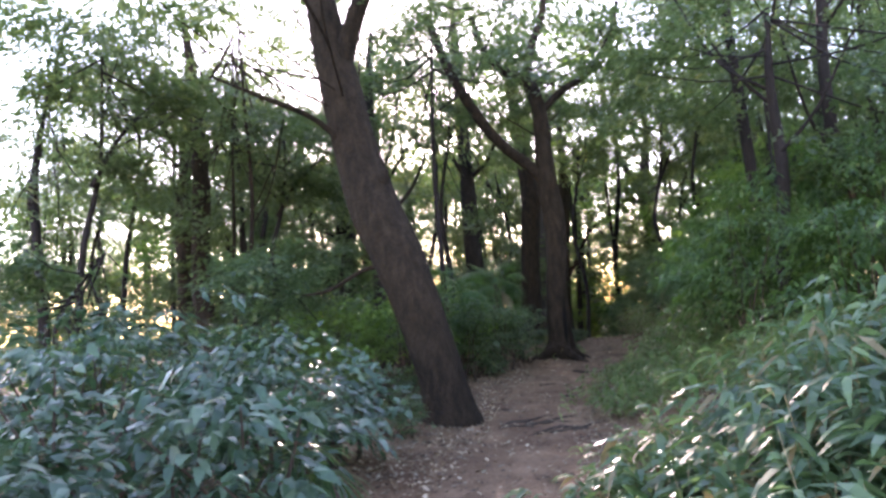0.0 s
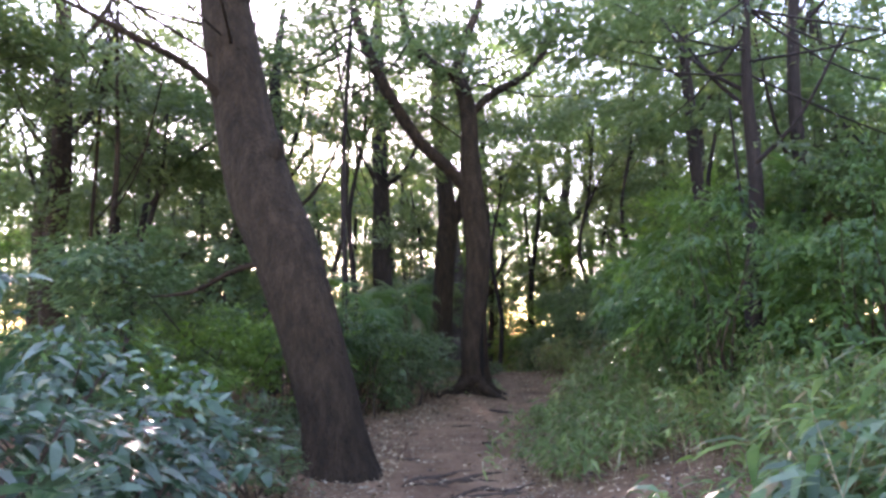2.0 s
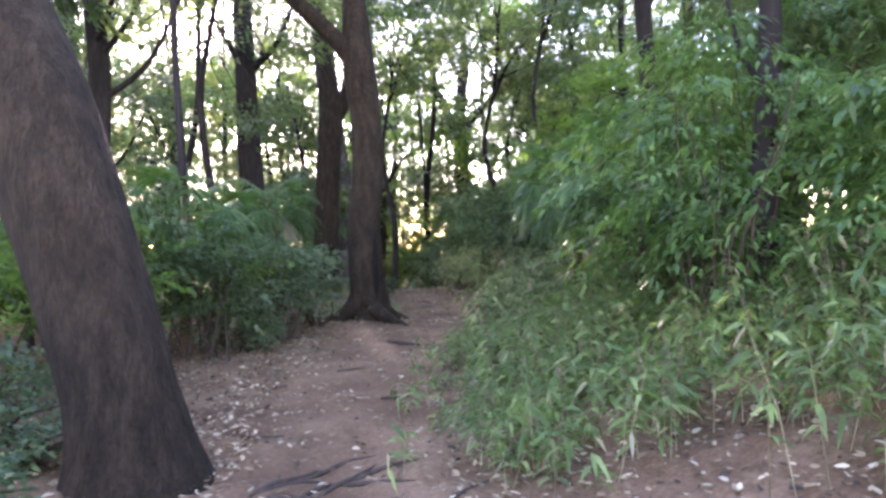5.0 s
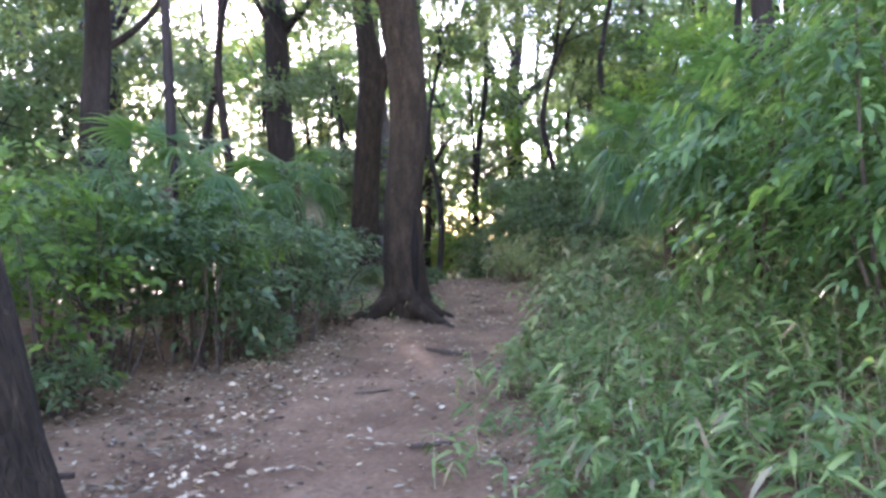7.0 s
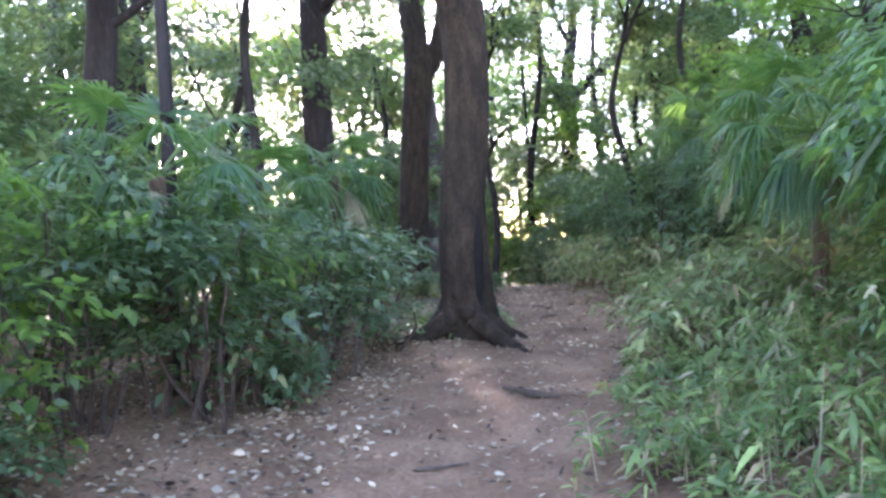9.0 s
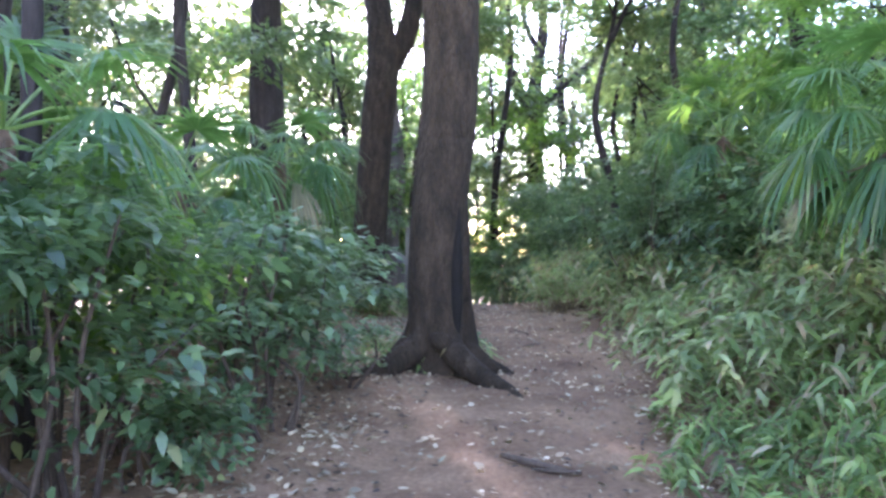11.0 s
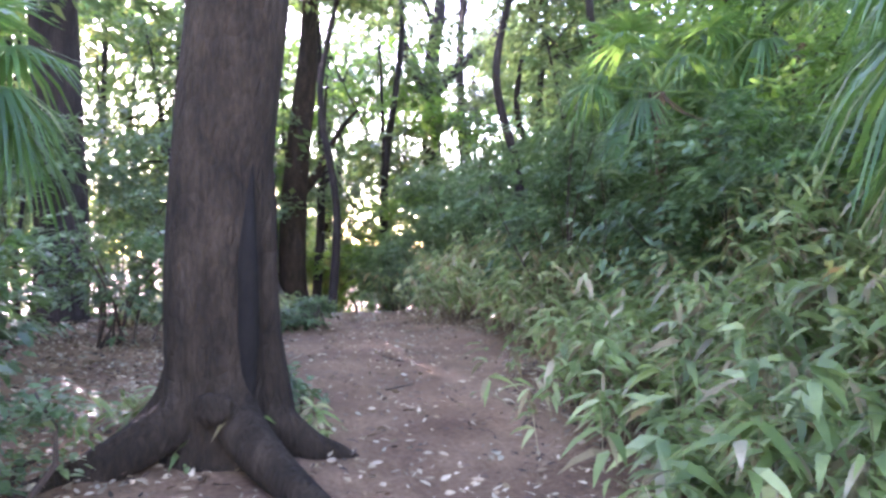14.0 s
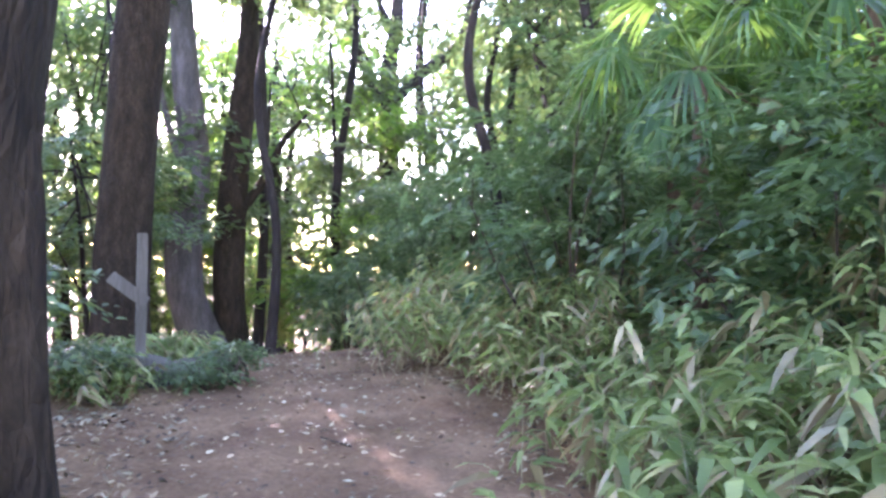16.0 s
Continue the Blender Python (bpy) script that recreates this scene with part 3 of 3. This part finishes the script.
# ---- shrubs ----
def shrub(at, top, wide, label, leaf, n, each, spread, length, width=0.45, name="shrub", fine=False, stems=9, low=0.2, flat=0.45, droop=0.25):
    foot = np.array([at[0], at[1], float(height(*at)) - 0.02])
    ob = thing(name, foot, label, "shrub")
    d = ball(n)
    spots = d * np.array([wide, wide, 1]) * rng.uniform(0.35, 1, (n, 1)) ** 0.5 * (1 + 0.2 * rng.normal(size=(n, 1)))
    spots[:, 2] = low + (top - low) * (0.5 + 0.5 * spots[:, 2])
    wood = []
    for i in range(stems):
        s = spots[i % n]
        a = np.array([s[0] * 0.25 + rng.normal() * 0.1, s[1] * 0.25 + rng.normal() * 0.1, -0.05])
        m = (a + s) / 2 + np.array([rng.normal() * 0.1, rng.normal() * 0.1, 0.1])
        wood.append(tube([a, m, s], [0.02, 0.014, 0.006], 6, 0.15, 0.05))
    tagged(piece("stemwork", join(*wood), TWIG, ob, smooth=True), kind="stuff")
    piece("foliage", foliage(spots, each, spread, flat, length, width, droop, fine), leaf, ob)
    return ob


for x, y, top, wide in ((-1.5, 5.2, 1.25, 0.75), (-1.7, 6.9, 1.5, 0.8), (-2.9, 5.6, 1.65, 0.9), (-3.0, 7.6, 1.95, 0.9), (-4.4, 6.5, 1.9, 1.0), (-1.3, 8.5, 1.2, 0.7), (-4.4, 9.4, 2.2, 1.1), (-2.6, 10.0, 1.7, 0.9), (-2.3, 4.0, 1.1, 0.6)):
    shrub((x, y), top, wide, "spreading shrub with large pale-green glossy leaves", AUCUBA, 48, 20, 0.2, 0.16, 0.42, "aucuba_shrub", True, 12, 0.2, 0.2, 0.35)
for x, y, top, wide in ((-0.75, 10.4, 0.55, 0.45), (-0.7, 12.2, 0.5, 0.4), (-1.2, 12.8, 0.8, 0.7), (3.4, 20.9, 0.35, 0.25), (4.25, 25.6, 0.3, 0.3), (3.2, 25.3, 0.55, 0.4), (4.6, 26.0, 0.4, 0.3), (1.0, 17.0, 0.5, 0.35), (-0.5, 14.9, 0.55, 0.4), (2.0, 19.4, 0.6, 0.4), (-1.5, 14.0, 0.6, 0.5)):
    shrub((x, y), top, wide, "low small-leaved shrub on the littered floor", LAUREL, 40, 26, 0.1, 0.065, 0.5, "low_shrub", True, 8, 0.12)
for x, y, top, wide, leaf in ((-0.9, 15.6, 2.0, 0.95, FRESH), (-2.1, 15.2, 2.1, 1.1, FRESH), (0.4, 16.5, 1.75, 0.8, LAUREL), (1.35, 18.0, 1.6, 0.65, LAUREL), (0.3, 17.6, 1.9, 0.8, FRESH), (-0.3, 16.2, 1.95, 0.8, LAUREL), (-1.2, 17.4, 2.1, 1.1, FERN), (-3.6, 13.0, 1.8, 1.2, FERN), (-2.2, 13.4, 1.2, 0.8, FRESH), (1.1, 20.2, 1.2, 0.8, LAUREL), (1.0, 22.5, 1.5, 1.0, FERN), (-0.8, 20.5, 1.8, 1.1, FERN), (2.2, 24.5, 1.5, 0.9, LAUREL), (-5.6, 11.0, 1.9, 1.2, FRESH), (-3.4, 18.0, 1.9, 1.3, FRESH)):
    shrub((x, y), top, wide, {FERN: "leafy green shrub with thin brown stems", FRESH: "bright-green leafy shrub with thin stems", LAUREL: "dark glossy evergreen shrub"}[leaf], leaf, 80, 28, 0.19, 0.105, 0.46, "leafy_shrub", True, 11, 0.48, 0.3)
for x, y, top, wide in ((5.3, 12.6, 3.0, 1.3), (6.6, 13.6, 3.6, 1.5), (5.9, 14.8, 2.8, 1.2), (7.2, 11.6, 3.6, 1.5), (6.0, 10.6, 2.4, 1.1), (7.6, 16.4, 3.2, 1.4), (8.8, 19.0, 2.8, 1.3), (8.2, 8.0, 3.4, 1.4), (6.2, 7.0, 2.3, 1.2)):
    shrub((x, y), top, wide, "dense dark-green bush with drooping narrow leaves", FERN, 125, 42, 0.24, 0.11, 0.4, "bank_bush", True, 16, 0.25, 0.22, 0.55)
for x, y, top, wide in ((8.0, 24.5, 3.0, 1.3), (9.4, 25.6, 3.2, 1.5), (8.8, 29.0, 3.0, 1.4), (10.2, 29.6, 3.4, 1.5), (8.4, 31.0, 2.2, 1.0), (9.0, 36.0, 2.6, 1.3), (8.2, 34.0, 2.0, 0.9), (8.0, 21.4, 2.2, 1.0), (11.6, 27.2, 3.0, 1.5), (12.6, 24.6, 3.0, 1.5), (10.6, 23.6, 2.6, 1.3), (13.8, 29.6, 3.0, 1.6), (9.0, 19.6, 2.6, 1.3)):
    green = x > 10.3 or 8.9 < x < 9.2
    shrub((x, y), top, wide, "leafy green bush on the bank" if green else "dark glossy laurel bush at the clearing", FERN if green else LAUREL, 130, 36, 0.27, 0.15, 0.44, "laurel_bush", False, 10, 0.2, 0.25)


for i in range(22):
    x, y = -19 + 1.75 * i + rng.uniform(-0.5, 0.5), 41 + 5 * (i % 3) + rng.uniform(-1, 1)
    shrub((x, y), rng.uniform(4.2, 6.6), 2.0, "bright-green bush beyond the wood's edge", FRESH if i % 2 else FERN, 80, 30, 0.45, 0.2, 0.5, "far_bush", False, 5, 0.1)


# ---- bamboo grass ----
def bamboo_grass(at, top, wide, n, length, width, label, dry=0.08, leaf=SASA):
    foot = np.array([at[0], at[1], float(height(*at)) - 0.02])
    ob = thing("bamboo_grass", foot, label, "bamboo grass")
    base = rng.normal(size=(n, 2)) * wide * 0.5
    bz = height(base[:, 0] + at[0], base[:, 1] + at[1]) - foot[2]
    h = top * rng.uniform(0.45, 1.05, n)
    lean = rng.normal(size=(n, 2)) * 0.19 * h[:, None]
    canes, P, D = [], [], []
    for i in range(n):
        a = np.array([base[i, 0], base[i, 1], bz[i] - 0.03])
        b = a + np.array([lean[i, 0], lean[i, 1], h[i]])
        m = (a + b) / 2 - np.array([lean[i, 0], lean[i, 1], 0]) * 0.15
        if i % 2 == 0:
            canes.append(tube([a, m, b], [0.004, 0.0035, 0.002], 4, 0.4))
        heading = math.atan2(lean[i, 1], lean[i, 0])
        for j in range(11):
            f = 1 - 0.17 * (j // 3) - 0.05 * rng.random()
            t = heading + rng.normal() * (0.75 + 0.2 * (j // 3))
            P.append(a + (b - a) * f)
            D.append((math.cos(t), math.sin(t), rng.normal() * 0.25 + 0.15))
    P, D = np.array(P), np.array(D)
    size = length * rng.uniform(0.55, 1.25, len(P))
    U = np.array([0, 0, 1.0]) + rng.normal(size=P.shape) * 0.35
    old = rng.random(len(P)) < dry
    tagged(piece("cane", join(*canes), SASA_DRY, ob), kind="stuff")
    piece("leaves", blades(P[~old], D[~old], U[~old], size[~old], size[~old] * width, 0.55, 0.12, True), leaf, ob)
    if old.any():
        piece("dry_leaves", blades(P[old], D[old] - np.array([0, 0, 0.5]), U[old], size[old], size[old] * width, 0.5, 0.2, True), SASA_DRY, ob, "withered tan leaves")
    return ob


y = 3.4
while y < 25.5:
    ex = float(np.interp(y, RIGHT_Y, RIGHT_X))
    broad = y < 6.2 or y > 17.5
    for k, off in enumerate((0.45, 1.25, 2.15, 3.1, 4.1) if y > 17.5 else (0.45, 1.25, 2.15, 3.1)):
        if 7.6 < y < 10.4 and k < 2:
            continue
        yy = y + rng.uniform(-0.25, 0.25)
        top = (0.5, 0.72, 0.9, 1.05, 1.2)[k] * (1.25 if y > 17.5 else 1.1 if y < 6.2 else 0.78) * rng.uniform(0.65, 1.35)
        bamboo_grass((ex + off + (0.55 if y > 17 else 0.2) + rng.uniform(-0.1, 0.1), yy), top, 0.75, 62 if not broad else 66, (0.25 if y < 6.2 else 0.22) if broad else 0.15, 0.23 if broad else 0.19,
                     "broad-leaved bamboo grass with pale withered edges" if broad else "fine-leaved bamboo grass on the bank", (0.06 if y < 6.2 else 0.17) if broad else 0.06, BROAD if y < 6.2 else SASA_PALE if y > 17.5 else SASA)
    y += 0.85
for x, yy in ((7.1, 23.6), (7.35, 24.5), (7.6, 25.3), (8.0, 23.8), (8.1, 24.8), (6.9, 26.8), (7.7, 26.2), (8.4, 27.2), (7.5, 27.8), (8.3, 28.4), (9.2, 27.8), (3.3, 25.4), (3.5, 27.2), (4.2, 28.0), (2.6, 26.6), (3.05, 20.4)):
    bamboo_grass((x, yy), 1.15 if x > 6 else 0.4, 0.8 if x > 6 else 0.5, 90, 0.2, 0.2, "clump of broad-leaved bamboo grass beside the clearing", 0.2, SASA_PALE)


# ---- palms ----
def frond(dirx, diry, stalk, rise, fan, droop, spread=2.2):
    """A fan leaf on its stalk: pleated fingers round the end of the stalk."""
    d = np.array([dirx, diry, 0.0]) / math.hypot(dirx, diry)
    s = np.array([d[1], -d[0], 0])
    e = d * stalk + np.array([0, 0, rise])
    mid = d * stalk * 0.55 + np.array([0, 0, rise * 0.75])
    rod = tube([(0, 0, 0), mid, e], [0.014, 0.01, 0.007], 5, 0.15)
    n = 34
    a = np.linspace(-spread, spread, n)
    out = unit(e - mid)
    nrm = np.cross(s, out)
    nrm = nrm / np.linalg.norm(nrm) * (1 if nrm[2] > 0 else -1)
    D = np.cos(a)[:, None] * out + np.sin(a)[:, None] * s + nrm * 0.12
    L = fan * (0.72 + 0.28 * np.cos(a * 0.7)) * rng.uniform(0.9, 1.05, n)
    P = np.repeat(e[None], n, 0)
    U = np.repeat(nrm[None], n, 0) + rng.normal(size=(n, 3)) * 0.12
    return rod, blades(P, D, U, L, 0.034 * fan / 0.6, droop * rng.uniform(0.7, 1.4, n), 0.35, True)


def fan_leaf(name, shape, mat, ob, h, label=""):
    rod, fan = shape
    piece("stalk", rod, FIBRE if label else SASA, piece(name, fan, mat, ob, label, at=(0, 0, h)))


def palm(at, trunk_h, fronds, fan, label, dead=2, first=0.0, stalk=0.6):
    foot = np.array([at[0], at[1], float(height(*at)) - 0.02])
    ob = thing("windmill_palm", foot, label, "palm")
    piece("trunk", tube([(0, 0, -0.05), (0.02, 0, trunk_h * 0.5), (0, 0, trunk_h)], [0.06, 0.07, 0.06], 14, 0.06, 0.06), FIBRE, ob, smooth=True)
    for i in range(fronds):
        a = first + i * 2.4
        up = 0.95 - 1.4 * i / fronds
        fan_leaf("frond", frond(math.cos(a), math.sin(a), stalk * (1 - 0.3 * abs(up)), stalk * up, fan * rng.uniform(0.9, 1.1), 0.3 + 1.1 * i / fronds), PALM, ob, trunk_h)
    for i in range(dead):
        a = first + 3.4 + i * 1.1
        fan_leaf("dead_frond", frond(math.cos(a), math.sin(a), stalk * 0.75, -stalk * 0.45, fan * 0.85, 0.9, 0.42), PALM_DRY if i % 2 else PALM, ob, trunk_h, "hanging withered frond")
    return ob


for x, y, h, n, fan, dead, first, stalk, label in (
        (5.95, 17.2, 1.8, 27, 0.52, 7, 0.3, 0.75, "windmill palm with hanging withered fronds over the path"),
        (5.9, 15.2, 1.8, 16, 0.6, 2, 1.0, 0.75, "windmill palm overhanging the bank"),
        (1.45, 20.6, 2.1, 14, 0.55, 2, 0.6, 0.5, "young windmill palm lit from behind among shrubs"),
        (0.05, 16.9, 1.85, 12, 0.6, 1, 1.7, 0.6, "windmill palm rising from the shrubs"),
        (0.6, 19.6, 1.7, 12, 0.55, 1, 2.7, 0.6, "windmill palm behind the shrubs"),
        (8.0, 22.8, 2.6, 14, 0.65, 3, 0.2, 0.8, "tall windmill palm with drooping grey-green fronds"),
        (8.9, 24.2, 2.9, 14, 0.65, 3, 1.2, 0.8, "tall windmill palm above dark bushes"),
        (9.6, 22.4, 3.0, 14, 0.7, 3, 2.2, 0.8, "tall windmill palm with hanging fronds on the bank"),
        (7.4, 13.2, 2.7, 12, 0.65, 2, 0.8, 0.8, "windmill palm rising out of the dark bush"),
        (-1.4, 5.9, 0.35, 8, 0.5, 0, 0.9, 0.4, "seedling windmill palm among pale shrubs")):
    palm((x, y), h, n, fan, label, dead, first, stalk)


# ---- things at the path's end ----
def boulder(at, size, seed):
    bm = bmesh.new()
    bmesh.ops.create_icosphere(bm, subdivisions=3, radius=1)
    for v in bm.verts:
        k = 1 + 0.22 * noise.noise(v.co * 1.3 + Vector((seed, 0, 0))) + 0.08 * noise.noise(v.co * 4 + Vector((0, seed, 0)))
        v.co = Vector((v.co.x * size[0], v.co.y * size[1], v.co.z * size[2])) * k
    me = bpy.data.meshes.new("boulder")
    bm.to_mesh(me)
    bm.free()
    me.shade_smooth()
    me.materials.append(STONE)
    ob = new("boulder", me)
    ob.location = (at[0], at[1], float(height(*at)) + size[2] * 0.45)
    return tagged(ob, "rounded grey boulder half sunk in the path's edge", "rock", "stones by the post")


for i, (x, y, s) in enumerate(((3.75, 26.0, (0.36, 0.3, 0.2)), (4.35, 26.5, (0.42, 0.3, 0.15)), (3.3, 25.9, (0.22, 0.2, 0.12)))):
    boulder((x, y), s, i * 5.3)


def box_shape(sx, sy, sz, m, chamfer=0.008):
    bm = bmesh.new()
    bmesh.ops.create_cube(bm, size=1, matrix=Matrix.Diagonal((sx, sy, sz, 1)))
    bmesh.ops.bevel(bm, geom=bm.edges[:], offset=chamfer, segments=2, affect="EDGES")
    bm.transform(m)
    return bm


post = thing("signpost", (3.72, 25.75, float(height(3.72, 25.75))), "weathered grey wooden post with a slanting board", "signpost")
for nm, bm in (("post", box_shape(0.1, 0.1, 1.6, pose(0, 0, 0.7))), ("board", box_shape(0.42, 0.03, 0.12, pose(-0.12, -0.066, 0.95, 0, 38, 0), 0.004))):
    me = bpy.data.meshes.new(nm)
    bm.to_mesh(me)
    bm.free()
    me.materials.append(WOOD)
    new(nm, me).parent = post

# ---- litter, roots and sticks ----
EARTHY = leaf_material("old_litter", (0.035, 0.02, 0.012), (0.085, 0.05, 0.03), (0.17, 0.1, 0.06), (0.2, 0.12, 0.06), 0.08, 0.7)
LITTER_KINDS = (("fallen_leaves", LITTER, 52000, 0.32, 0.03, 0.085, "scattered dry tan leaves on brown earth"), ("old_fallen_leaves", EARTHY, 42000, 0.3, 0.02, 0.075, "decaying dark-brown leaves trodden into the earth"))
for name, mat, n, share, small, large, label in LITTER_KINDS:
    ly = rng.uniform(3, 29.5, n)
    lx, rx = np.interp(ly, LEFT_Y, LEFT_X), np.interp(ly, RIGHT_Y, RIGHT_X)
    px = lx - 3.6 + (rx - lx + 5.6) * rng.beta(0.75, 0.9, n)
    mid = np.abs((px - lx) / (rx - lx) - 0.5) < 0.42
    patch = 0.5 + 0.5 * np.sin(2.1 * px + 1.1 * ly) * np.sin(1.7 * ly - 0.8 * px)
    keep = rng.random(n) < np.where(mid, share, 0.95) * (0.45 + 0.55 * patch)
    px, ly = px[keep], ly[keep]
    P = np.stack([px, ly, height(px, ly) + rng.uniform(0.012, 0.035, len(px))], 1)
    a = rng.uniform(0, 6.283, len(px))
    D = np.stack([np.cos(a), np.sin(a), rng.normal(size=len(px)) * 0.2], 1)
    size = rng.uniform(small, large, len(px))
    tagged(piece(name, blades(P, D, np.array([0, 0, 1.0]) + rng.normal(size=P.shape) * 0.35, size, size * rng.uniform(0.3, 0.6, len(px)), -0.1, 0.3, True), mat), label, "leaf litter", kind="stuff")
for i in range(16):
    x, y, a, L = 1.55 + rng.normal() * 0.35, 10.9 + rng.normal() * 0.35, rng.normal() * 0.5 + 0.3, rng.uniform(0.3, 0.8)
    pts = []
    for s in (-0.5, -0.2, 0.15, 0.5):
        X, Y = x + L * s * math.cos(a) + rng.normal() * 0.02, y + L * s * math.sin(a) + rng.normal() * 0.02
        pts.append((X, Y, float(height(X, Y)) + (0.012 if abs(s) < 0.4 else -0.01)))
    tagged(piece("surface_root", tube(pts, [0.008, 0.016, 0.014, 0.006], 7, 0.06, 0.1), TWIG, smooth=True), "bare brown root crossing the path", "root", "roots across the path")
for x, y, a, L, r in ((3.0, 17.0, 2.3, 0.45, 0.025), (3.1, 16.85, 2.8, 0.3, 0.015), (2.2, 13.6, 0.2, 0.3, 0.02), (2.0, 15.2, 0.1, 0.35, 0.012), (-0.4, 13.2, 0.3, 0.9, 0.03), (0.1, 12.6, 0.1, 0.6, 0.015), (-1.0, 14.2, 0.9, 0.8, 0.02), (4.6, 21.6, 0.4, 0.3, 0.008), (5.0, 23.2, 2.0, 0.35, 0.01), (0.9, 12.6, -0.2, 0.3, 0.012)):
    pts = []
    for s in (-0.5, 0.0, 0.5):
        X, Y = x + L * s * math.cos(a), y + L * s * math.sin(a)
        pts.append((X, Y, float(height(X, Y)) + r * 0.9 + 0.012))
    tagged(piece("fallen_stick", tube(pts, [r * 0.7, r, r * 0.6], 8, 0.08, 0.1), TWIG, smooth=True), "broken dry stick lying on the path", "stick")
